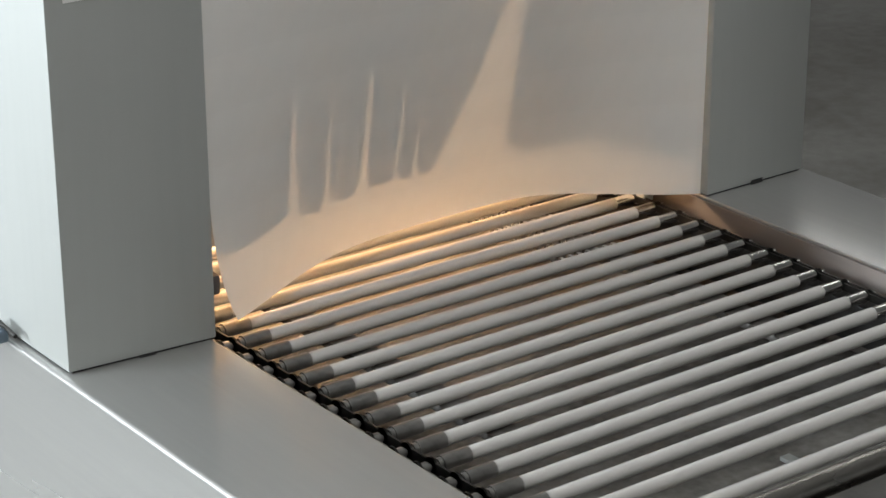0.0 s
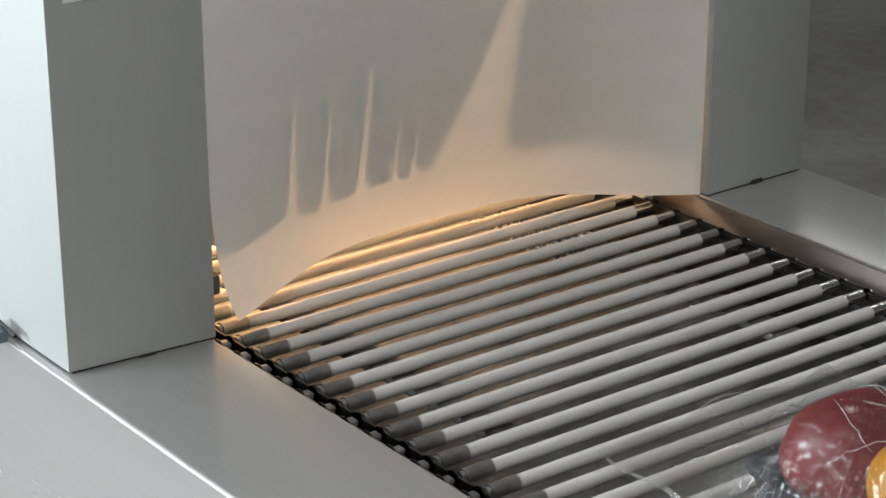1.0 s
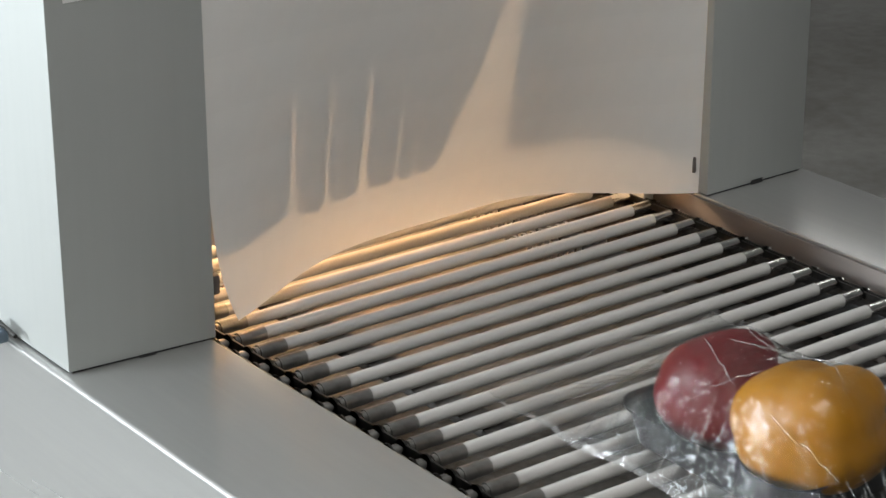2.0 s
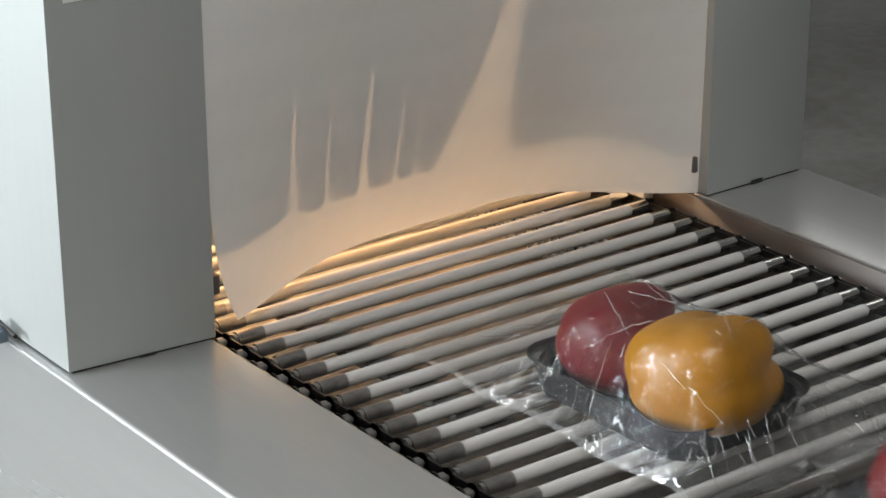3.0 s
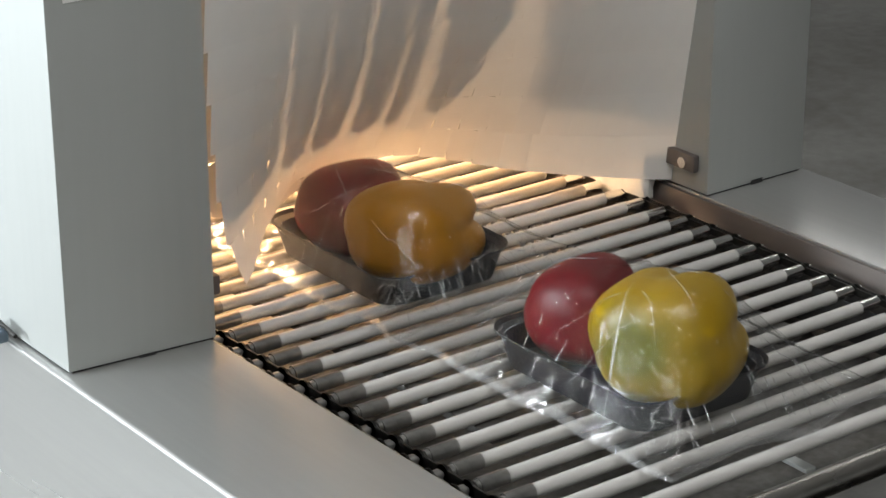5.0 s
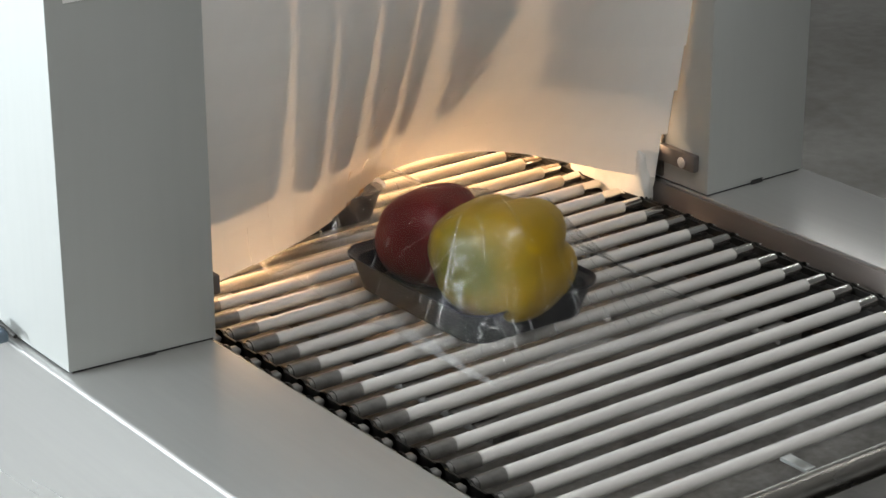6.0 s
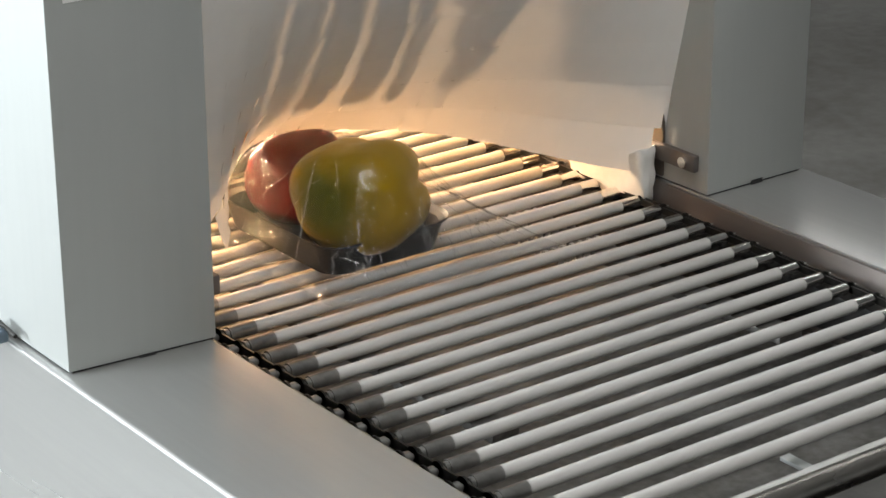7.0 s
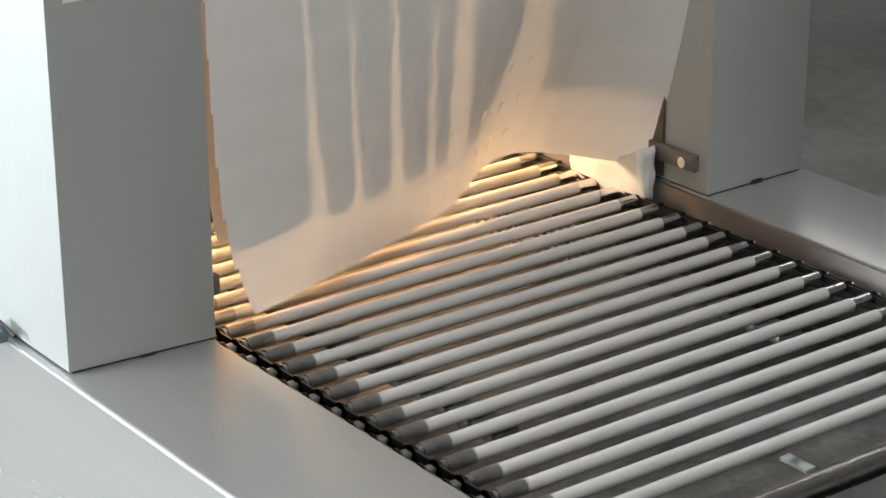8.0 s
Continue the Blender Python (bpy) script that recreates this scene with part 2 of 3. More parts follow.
# ---------------------------------------------------------------- tunnel housing
def tunnel():
    t = empty("shrink_tunnel", "satin stainless steel heat tunnel over a roller conveyor", "machine")
    zb = DECK_Z + 0.0011
    y1 = 1.15
    # left column: its foot follows the deck's slight rise to the outside
    bm = bmesh.new()
    box(bm, LEFT_OUT, LEFT_IN, FRONT, y1, zb, 0.62)
    for v in bm.verts:
        if v.co.z < 0.1 and v.co.x < -0.1:
            v.co.z += 0.0045
    bmesh.ops.bevel(bm, geom=list(bm.edges), offset=0.0012, segments=2, profile=0.5, affect="EDGES")
    part("left_column", bm, STEEL, t)
    part("right_column", box(bmesh.new(), RIGHT_IN, RIGHT_OUT, FRONT, y1, zb, 0.62, 0.0012), STEEL, t)
    part("lintel", box(bmesh.new(), LEFT_IN + 0.0005, RIGHT_IN - 0.0005, FRONT + 0.001, FRONT + 0.012, 0.405, 0.618, 0.001), STEEL, t)
    part("roof", box(bmesh.new(), LEFT_IN + 0.0005, RIGHT_IN - 0.0005, FRONT + 0.014, y1, 0.43, 0.45), INNER, t)
    part("lining_left", box(bmesh.new(), LEFT_IN + 0.0005, LEFT_IN + 0.003, FRONT + 0.05, y1, 0.018, 0.429), INNER, t, "warm-lit ribbed inner lining")
    part("lining_right", box(bmesh.new(), RIGHT_IN - 0.003, RIGHT_IN - 0.0005, FRONT + 0.05, y1, 0.018, 0.429), INNER, t, "warm-lit ribbed inner lining")
    part("end_plate", box(bmesh.new(), LEFT_IN + 0.004, RIGHT_IN - 0.004, y1 - 0.02, y1 - 0.002, 0.0, 0.429), INNER, t)
    for x0, x1 in ((LEFT_OUT + 0.003, LEFT_IN - 0.002), (RIGHT_IN + 0.002, RIGHT_OUT - 0.003)):
        bm = box(bmesh.new(), x0, x1, FRONT + 0.0012, FRONT + 0.4, DECK_Z - 0.001, DECK_Z + 0.006)
        part("gasket", bm, GASKET, t, "thin black gasket line")
        xm = x0 + (x1 - x0) * 0.52
        part("gasket", box(bmesh.new(), xm - 0.006, xm + 0.006, FRONT - 0.0006, FRONT + 0.001, DECK_Z, DECK_Z + 0.0035), GASKET, t, "squeezed-out bit of gasket")
    # brackets that hold the curtain's lower guides
    for x, s in ((RIGHT_IN, -1), (LEFT_IN, 1)):
        bm = bmesh.new()
        deep, up = (0.006, 0.0) if s < 0 else (0.011, 0.009)
        xa, xb = sorted((x, x + s * deep))
        box(bm, xa, xb, FRONT + 0.010, FRONT + 0.064, 0.032 + up, 0.046 + up, 0.0012)
        br = part("guide_bracket", bm, SHADED_STEEL, t, "grey steel bracket with a hex bolt")
        bm = bmesh.new()
        rod(bm, (x + s * deep, FRONT + 0.022, 0.0385 + up), (x + s * (deep + 0.0025), FRONT + 0.022, 0.0385 + up), 0.0045, sides=12)
        part("bolt", bm, CHROME, br, "bright socket bolt")
    part("label_plate", box(bmesh.new(), -0.147, -0.128, FRONT - 0.0006, FRONT, 0.2655, 0.30), LABEL, t, "small white label")
    return t


tunnel()

# lit bulb in the tunnel, of the kind that gives the warm light
def heater_tube():
    h = empty("heater_tube", "glowing quartz heater tube between added steel light shields", "heater")
    part("tube", rod(bmesh.new(), (0.0, 0.255, 0.362), (0.34, 0.255, 0.362), 0.004), GLOW, h)
    # unseen plates, added to limit how far forward the tube's light falls
    bm = bmesh.new()
    box(bm, -0.02, 0.376, 0.239, 0.241, 0.333, 0.4295)
    box(bm, -0.02, 0.376, 0.285, 0.287, 0.318, 0.4295)
    part("light_shield", bm, INNER, h)


heater_tube()


def ceiling_light(x, y, sx, sy):
    c = empty("ceiling_light", "pale ceiling light fixture with a lit diffuser", "lamp", "ceiling lights", pose(x, y, 1.87))
    bm = bmesh.new()
    for x0, x1, y0, y1 in ((-sx / 2 - 0.03, sx / 2 + 0.03, -sy / 2 - 0.03, -sy / 2), (-sx / 2 - 0.03, sx / 2 + 0.03, sy / 2, sy / 2 + 0.03),
                           (-sx / 2 - 0.03, -sx / 2, -sy / 2, sy / 2), (sx / 2, sx / 2 + 0.03, -sy / 2, sy / 2)):
        box(bm, x0, x1, y0, y1, -0.02, 0.08)
    part("housing", bm, STEEL, c)
    part("diffuser", box(bmesh.new(), -sx / 2, sx / 2, -sy / 2, sy / 2, 0.0, 0.01), PANEL_GLOW, c)


ceiling_light(-0.3, -1.0, 1.5, 0.5)
ceiling_light(2.4, 1.4, 0.12, 2.0)


def heater_bulb():
    b = empty("heater_bulb", "glowing quartz heater bulb under the tunnel's roof", "heater")
    bm = bmesh.new()
    bmesh.ops.create_uvsphere(bm, u_segments=12, v_segments=8, radius=0.006, matrix=Matrix.Translation((0.13, 0.62, 0.235)))
    part("filament", bm, GLOW, b)
    part("socket", rod(bmesh.new(), (0.13, 0.62, 0.243), (0.13, 0.62, 0.4295), 0.008), CHAIN, b)


heater_bulb()


# unseen bulb added to go with the fill light at the left
def side_fill_bulb():
    b = empty("side_fill_bulb", "small added fill bulb, unseen, on the tunnel's side lining", "heater")
    bm = bmesh.new()
    bmesh.ops.create_uvsphere(bm, u_segments=12, v_segments=8, radius=0.005, matrix=Matrix.Translation((-0.030, 0.185, 0.062)))
    part("filament", bm, GLOW, b)
    part("socket", rod(bmesh.new(), (-0.0445, 0.185, 0.062), (-0.036, 0.185, 0.062), 0.006), CHAIN, b)


side_fill_bulb()

# ---------------------------------------------------------------- conveyor frame
def conveyor_frame():
    c = empty("roller_conveyor", "stainless steel side decks and pan of a roller conveyor", "conveyor")
    y0, y1 = -0.62, 1.15
    for xi, xo, rise in ((LEFT_IN, LEFT_OUT - 0.006, 0.0045), (RIGHT_IN, RIGHT_OUT + 0.004, 0.0)):
        bm = bmesh.new()
        xa, xb = sorted((xi, xo))
        box(bm, xa, xb, y0, 0.12 if xi < 0 else y1, -0.65, DECK_Z)
        for v in bm.verts:
            if v.co.z > 0 and abs(v.co.x - xo) < 0.01:
                v.co.z += rise
        tops = [e for e in bm.edges if all(v.co.z > 0 for v in e.verts)]
        bmesh.ops.bevel(bm, geom=tops, offset=0.0042 if xi < 0 else 0.0008, segments=4, profile=0.5, affect="EDGES")
        part("side_deck", bm, DECK, c)
    part("rear_side_deck", box(bmesh.new(), LEFT_OUT - 0.0055, LEFT_IN, 0.1205, y1, -0.65, DECK_Z + 0.003, 0.002), DECK, c)
    part("inner_plate", box(bmesh.new(), RIGHT_IN - 0.004, RIGHT_IN - 0.0005, y0, y1, -0.2, DECK_Z - 0.0015, 0.0005), SHADED_STEEL, c, "steel side plate with shade put into its brown colour")
    part("inner_plate", box(bmesh.new(), LEFT_IN + 0.0005, LEFT_IN + 0.003, y0, y1, -0.2, -0.003, 0.0005), SHADED_STEEL, c)
    part("pan", box(bmesh.new(), -0.044, 0.399, -0.36, y1, -0.062, -0.058), PAN, c, "dull grey steel pan under the rollers")
    for x in (0.045, 0.30):
        part("wear_strip", box(bmesh.new(), x - 0.011, x + 0.011, -0.235, y1, -0.012, -0.0058, 0.0008), PAN, c)
    # near-black strips added to fill the dark gaps under both chains
    for xa, xb in ((-0.0440, -0.0215), (0.3800, 0.3990)):
        part("dark_gap_strip", box(bmesh.new(), xa, xb, -0.36, y1, -0.040, -0.0095, 0.001), GAP_BLACK, c, "black strip filling the dark gap under the chain")
    part("cross_plate", box(bmesh.new(), -0.044, 0.399, -0.398, -0.30, -0.085, -0.078), PAN, c)
    part("tab", box(bmesh.new(), 0.184, 0.1925, -0.366, -0.342, -0.026, -0.023, 0.0005), STEEL, c, "small bent steel tab")
    return c


conveyor_frame()

# toothed rail between the rollers
def toothed_rail():
    r = empty("toothed_rail", "bed of small metal teeth beneath the rollers", "rail")
    me = as_mesh("tooth", rod(bmesh.new(), (0, 0, -0.004), (0, 0, 0.002), 0.0026, 0.0018, 8), TUBE, 40)
    for i in range(7):
        for k in range(13):
            o = part("tooth", me, None, r)
            o.location = (0.262 + i * 0.0085, 0.085 - k * 0.0095, -0.0070)


toothed_rail()


def clamp():
    k = empty("hose_clamp", "small blue-grey plastic clamp on the machine's outer side", "clamp")
    bm = bmesh.new()
    box(bm, -0.178, -0.1662, 0.0344, 0.0584, 0.0181, 0.0271, 0.003, 3)
    part("body", bm, CABLE, k)
    part("strap", rod(bmesh.new(), (-0.168, 0.0224, 0.0276), (-0.168, 0.0484, 0.0306), 0.0016, sides=10), CHAIN, k, "dark strap end")


clamp()


def nose_bar():
    n = empty("nose_bar", "polished steel bar at the conveyor's front edge", "bar")
    part("bar", rod(bmesh.new(), (-0.044, NOSE, -0.004), (0.399, NOSE, -0.004), 0.0092, sides=32), BAR, n)


nose_bar()


def infeed():
    f = empty("infeed_belt", "dark belt conveyor that feeds the rollers", "conveyor")
    part("belt", box(bmesh.new(), -0.03, 0.385, -1.6, NOSE - 0.014, -0.03, -0.002, 0.004), BELT, f)
    part("bed", box(bmesh.new(), -0.04, 0.395, -1.6, NOSE - 0.03, -0.2, -0.0305), PAN, f)


infeed()


def white_block():
    w = empty("white_block", "crumpled white plastic block beside the chain", "block")
    bm = bmesh.new()
    box(bm, 0.381, 0.398, 0.016, 0.106, -0.004, 0.037)
    bmesh.ops.subdivide_edges(bm, edges=list(bm.edges), cuts=9, use_grid_fill=True)
    for _ in range(3):
        bmesh.ops.smooth_vert(bm, verts=bm.verts, factor=0.5, use_axis_x=True, use_axis_y=True, use_axis_z=True)
    for v in bm.verts:
        v.co.z += 0.004 * math.sin(v.co.y * 95) * max(0.0, v.co.z / 0.02)
        v.co += noise.noise_vector(v.co * 70) * 0.003 + noise.noise_vector(v.co * 190) * 0.0012
    part("block", bm, FOAM, w, smooth=60)


white_block()

# ---------------------------------------------------------------- rollers and chain
TUBE_R = 0.0047


def roller_meshes():
    bm = rod(bmesh.new(), (0, 0, 0), (TUBE_LEN, 0, 0), TUBE_R, sides=20)
    tube = as_mesh("tube", bm, TUBE, 35)
    bm = bmesh.new()
    rod(bm, (-0.0215, 0, 0), (-0.0002, 0, 0), 0.0052, sides=14)
    sleeve = as_mesh("sleeve", bm, SLEEVE, 35)
    bm = bmesh.new()
    rod(bm, (TUBE_LEN + 0.0002, 0, 0), (TUBE_LEN + 0.018, 0, 0), 0.0047, sides=14)
    hub = as_mesh("hub", bm, CHROME, 35)
    bm = rod(bmesh.new(), (TUBE_LEN + 0.018, 0, 0), (TUBE_LEN + 0.030, 0, 0), 0.0021, sides=10)
    pin_r = as_mesh("pin", bm, CHROME, 35)
    bm = rod(bmesh.new(), (-0.043, 0, 0), (-0.0245, 0, 0), 0.0020, sides=10)
    rod(bm, (-0.0375, 0, 0), (-0.0320, 0, 0), 0.0042, sides=12)
    rod(bm, (-0.0245, 0, 0), (-0.0215, 0, 0), 0.0040, sides=14)
    pin_l = as_mesh("pin", bm, SLEEVE, 35)

    def link(x, r):
        bm = bmesh.new()
        rod(bm, (x, 0, 0), (x + 0.0015, 0, 0), r, sides=12)
        rod(bm, (x, -PITCH, 0), (x + 0.0015, -PITCH, 0), r, sides=12)
        box(bm, x, x + 0.0015, -PITCH, 0, -r * 0.65, r * 0.65)
        return bm

    plates = [as_mesh("link_plate", link(x, r), CHAIN, 35) for x, r in ((-0.0400, 0.0066), (-0.0295, 0.0066), (TUBE_LEN + 0.0200, 0.0042), (TUBE_LEN + 0.0235, 0.0042))]
    return tube, sleeve, hub, pin_r, pin_l, plates


MESH = roller_meshes()


def roller(y):
    r = empty("conveyor_roller", "pale grey silicone-sleeved conveyor roller with steel ends on a chain", "roller", "rollers of the conveyor")
    part("tube", MESH[0], None, r)
    part("sleeve", MESH[1], None, r, "dark steel sleeve")
    part("hub", MESH[2], None, r, "polished steel hub")
    part("pin", MESH[3], None, r)
    part("pin", MESH[4], None, r)
    for me in MESH[5]:
        part("link_plate", me, None, r)
    return r


ARC_Y, ARC_R = -0.355, 0.034


def chain_pose(s):
    """The pose of a roller at the chain's length s: level run, then round the front sprocket and back below."""
    if s >= ARC_Y:
        return pose(0, s, 0)
    a = (ARC_Y - s) / ARC_R
    if a <= math.pi:
        return pose(0, ARC_Y - ARC_R * math.sin(a), -ARC_R + ARC_R * math.cos(a), math.degrees(a))
    return pose(0, ARC_Y + (a - math.pi) * ARC_R, -2 * ARC_R, 179.9)


ROLLERS = [(k, roller(-k * PITCH)) for k in range(-17, 40)]

# ---------------------------------------------------------------- packs of peppers
def pepper_mesh(name, mat, rx, ry, rz, lobes, seed, ph):
    """A lobed bell pepper on its side; its axis lies along local x, the stem end at +x."""
    bm = bmesh.new()
    bmesh.ops.create_uvsphere(bm, u_segments=64, v_segments=44, radius=1.0)
    for v in bm.verts:
        x, y, z = v.co
        ax = z
        ang = math.atan2(y, x)
        rad = math.hypot(x, y)
        prof = max(0.0, 1 - abs(ax) ** 3.4) ** 0.42
        groove = abs(math.cos((ang + ph) * lobes / 2)) ** 0.75
        depth = (0.095 + 0.27 * max(0.0, ax + 0.1)) * min(1.0, rad / 0.5)
        rr = prof * (1 - depth * (1 - groove)) * (1 + 0.05 * math.sin(2 * ang + ph)) * (1.0 - 0.06 * ax)
        dimple = (0.24 if ax > 0 else 0.03) * math.exp(-(rad / 0.35) ** 2)
        axx = ax * (1 - dimple) * (0.90 + 0.20 * groove * max(0.0, ax) * min(1.0, rad / 0.5))
        v.co = Vector((axx * rx, math.cos(ang) * rr * ry, math.sin(ang) * rr * rz))
        v.co += noise.noise_vector(v.co * 25 + Vector((seed, 0, 0))) * 0.0018
    return as_mesh(name, bm, mat, 80)


def tray_mesh(w, l, h):
    """An open plastic tray with a rounded plan, sloped walls and a rim."""
    bm = bmesh.new()

    def ring(sx, sy, z, r):
        out = []
        for cx, cy, a0 in ((1, 1, 0), (-1, 1, 90), (-1, -1, 180), (1, -1, 270)):
            for i in range(7):
                a = radians(a0 + i * 15)
                out.append(bm.verts.new((cx * (sx - r) + r * math.cos(a), cy * (sy - r) + r * math.sin(a), z)))
        return out

    loops = [ring(w * 0.43, l * 0.44, 0, 0.018), ring(w * 0.47, l * 0.475, h * 0.8, 0.02), ring(w * 0.5, l * 0.5, h, 0.022),
             ring(w * 0.5, l * 0.5, h - 0.0015, 0.022), ring(w * 0.455, l * 0.46, h * 0.8, 0.02), ring(w * 0.415, l * 0.425, 0.003, 0.018)]
    for a, b in zip(loops, loops[1:]):
        for i in range(len(a)):
            j = (i + 1) % len(a)
            bm.faces.new((a[i], a[j], b[j], b[i]))
    bm.faces.new(loops[0][::-1])
    bm.faces.new(loops[-1])
    return as_mesh("tray", bm, TRAY, 40)


def film_mesh(things, outline, seed, step=0.0026):
    """A loose clear bag drawn over the things in it; outline: x0, x1, y0, y1 with wavy edges."""
    x0, x1, y0, y1 = outline
    trees = []
    for me, m in things:
        trees.append(BVHTree.FromPolygons([m @ v.co for v in me.vertices], [tuple(p.vertices) for p in me.polygons]))

    def heights(xs, ys):
        out = np.full((len(xs), len(ys)), 0.0025)
        for i, x in enumerate(xs):
            for j, y in enumerate(ys):
                for tree in trees:
                    hit = tree.ray_cast(Vector((x, y, 0.4)), Vector((0, 0, -1)))[0]
                    if hit is not None:
                        out[i, j] = max(out[i, j], hit.z + 0.0009)
        return out

    # the film spans between what lifts it, on a coarse net first
    nx, ny = int((x1 - x0) / step) + 1, int((y1 - y0) / step) + 1
    cx, cy = np.linspace(x0, x1, nx), np.linspace(y0, y1, ny)
    rough_base = heights(cx, cy)
    H = rough_base.copy()
    for turn in range(330):
        S = H.copy()
        a, b = (H[:-2, 1:-1] + H[2:, 1:-1]) / 2, (H[1:-1, :-2] + H[1:-1, 2:]) / 2
        c, d = (H[:-2, :-2] + H[2:, 2:]) / 2, (H[2:, :-2] + H[:-2, 2:]) / 2
        S[1:-1, 1:-1] = 0.5 * np.maximum(np.maximum(a, b), np.maximum(c, d)) + 0.5 * (a + b) / 2
        H = np.maximum(S, rough_base)
        H[0, :] = H[-1, :] = H[:, 0] = H[:, -1] = 0.0025
    nx, ny = 2 * nx - 1, 2 * ny - 1
    xs, ys = np.linspace(x0, x1, nx), np.linspace(y0, y1, ny)
    fine = np.array([np.interp(ys, cy, row) for row in H])
    fine = np.array([np.interp(xs, cx, fine[:, j]) for j in range(ny)]).T
    base = heights(xs, ys)
    fine = np.maximum(fine, base)

    def ridge(p, sharp):
        return max(0.0, 1 - abs(noise.noise(p)) * sharp)

    bm = bmesh.new()
    verts = []
    mx, my = (x0 + x1) / 2, (y0 + y1) / 2 - 0.02
    for i in range(nx):
        row = []
        for j in range(ny):
            x, y = xs[i], ys[j]
            free = min(1.0, max(0.0, (fine[i, j] - base[i, j]) / 0.006))
            r, a = math.hypot(x - mx, y - my), math.atan2(y - my, x - mx)
            edge = min(x - x0, x1 - x, y - y0, y1 - y)
            low = max(0.0, 1 - fine[i, j] / 0.045)
            radial = ridge(Vector((math.cos(a) * 5 + seed, math.sin(a) * 5, r * 7)), 5)
            slant = ridge(Vector(((x + y) * 42 + seed, (x - y) * 7, 2.3)), 6)
            other = ridge(Vector(((x - 0.5 * y) * 50 + seed, (y + 0.5 * x) * 8, 7.7)), 6)
            crumple = abs(noise.noise(Vector((x * 85, y * 85, seed + fine[i, j] * 60)))) + 0.5 * abs(noise.noise(Vector((x * 190, y * 190, seed))))
            slow = noise.noise(Vector((x * 22 + seed, y * 13, 0.3)))
            lift = (0.04 + 0.96 * free) * (0.0017 * radial + 0.0012 * slant + 0.0012 * other) + free * (0.0028 * slow + 0.0032 * low * crumple)
            wob = Vector((noise.noise(Vector((y * 18, seed, 0))), noise.noise(Vector((x * 18, seed, 5))), 0)) * 0.013
            fade = max(0.0, 1 - edge / 0.05)
            row.append(bm.verts.new(Vector((x, y, max(0.0015, fine[i, j] + lift))) + wob * fade))
        verts.append(row)
    for i in range(nx - 1):
        for j in range(ny - 1):
            f = bm.faces.new((verts[i][j], verts[i + 1][j], verts[i + 1][j + 1], verts[i][j + 1]))
            f.material_index = 1 if min(i, nx - 2 - i, j, ny - 2 - j) < 2 else 0
    # folds and painted glints: thin whitish lines of film, the long ones drawn from the peppers to the corners
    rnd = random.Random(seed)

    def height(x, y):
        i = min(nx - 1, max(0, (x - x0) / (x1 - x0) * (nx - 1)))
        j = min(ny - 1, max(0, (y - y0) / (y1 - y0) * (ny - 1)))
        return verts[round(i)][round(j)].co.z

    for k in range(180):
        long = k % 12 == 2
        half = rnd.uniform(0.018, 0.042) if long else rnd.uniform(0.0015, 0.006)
        if k % 3 == 0:  # short glint strokes down the front slope
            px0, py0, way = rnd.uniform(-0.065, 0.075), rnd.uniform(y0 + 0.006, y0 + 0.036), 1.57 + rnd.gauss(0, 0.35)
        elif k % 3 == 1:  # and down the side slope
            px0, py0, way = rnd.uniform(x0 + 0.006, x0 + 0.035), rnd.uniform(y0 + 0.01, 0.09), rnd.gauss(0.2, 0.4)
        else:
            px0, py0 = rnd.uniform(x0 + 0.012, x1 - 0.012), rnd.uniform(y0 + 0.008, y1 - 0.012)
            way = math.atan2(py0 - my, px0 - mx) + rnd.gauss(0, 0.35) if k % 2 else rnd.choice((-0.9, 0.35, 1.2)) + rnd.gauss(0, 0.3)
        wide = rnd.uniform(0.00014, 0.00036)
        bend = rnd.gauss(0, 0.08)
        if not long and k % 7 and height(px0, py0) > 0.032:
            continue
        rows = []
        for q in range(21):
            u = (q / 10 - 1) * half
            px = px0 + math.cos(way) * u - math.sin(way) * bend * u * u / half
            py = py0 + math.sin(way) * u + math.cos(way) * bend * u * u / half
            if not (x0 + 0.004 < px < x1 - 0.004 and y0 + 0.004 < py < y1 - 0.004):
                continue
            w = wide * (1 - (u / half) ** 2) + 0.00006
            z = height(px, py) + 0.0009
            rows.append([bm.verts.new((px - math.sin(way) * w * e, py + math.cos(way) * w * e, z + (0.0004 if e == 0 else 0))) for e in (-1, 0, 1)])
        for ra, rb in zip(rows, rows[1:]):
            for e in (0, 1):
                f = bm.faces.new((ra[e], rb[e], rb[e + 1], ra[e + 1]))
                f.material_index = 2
    me = as_mesh("film", bm, FILM, 180)
    for mat in (SEAM, FOLD_GLINT):
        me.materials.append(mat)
    return me


def stem_mesh():
    bm = bmesh.new()
    rod(bm, (0, 0, 0), (0.010, 0.002, 0.001), 0.0045, 0.0035, 10)
    rod(bm, (0.009, 0.002, 0.001), (0.020, 0.006, 0.003), 0.0035, 0.0042, 10)
    rod(bm, (-0.002, 0, 0), (0.001, 0, 0), 0.011, 0.006, 10)
    return as_mesh("stem", bm, STEM, 50)


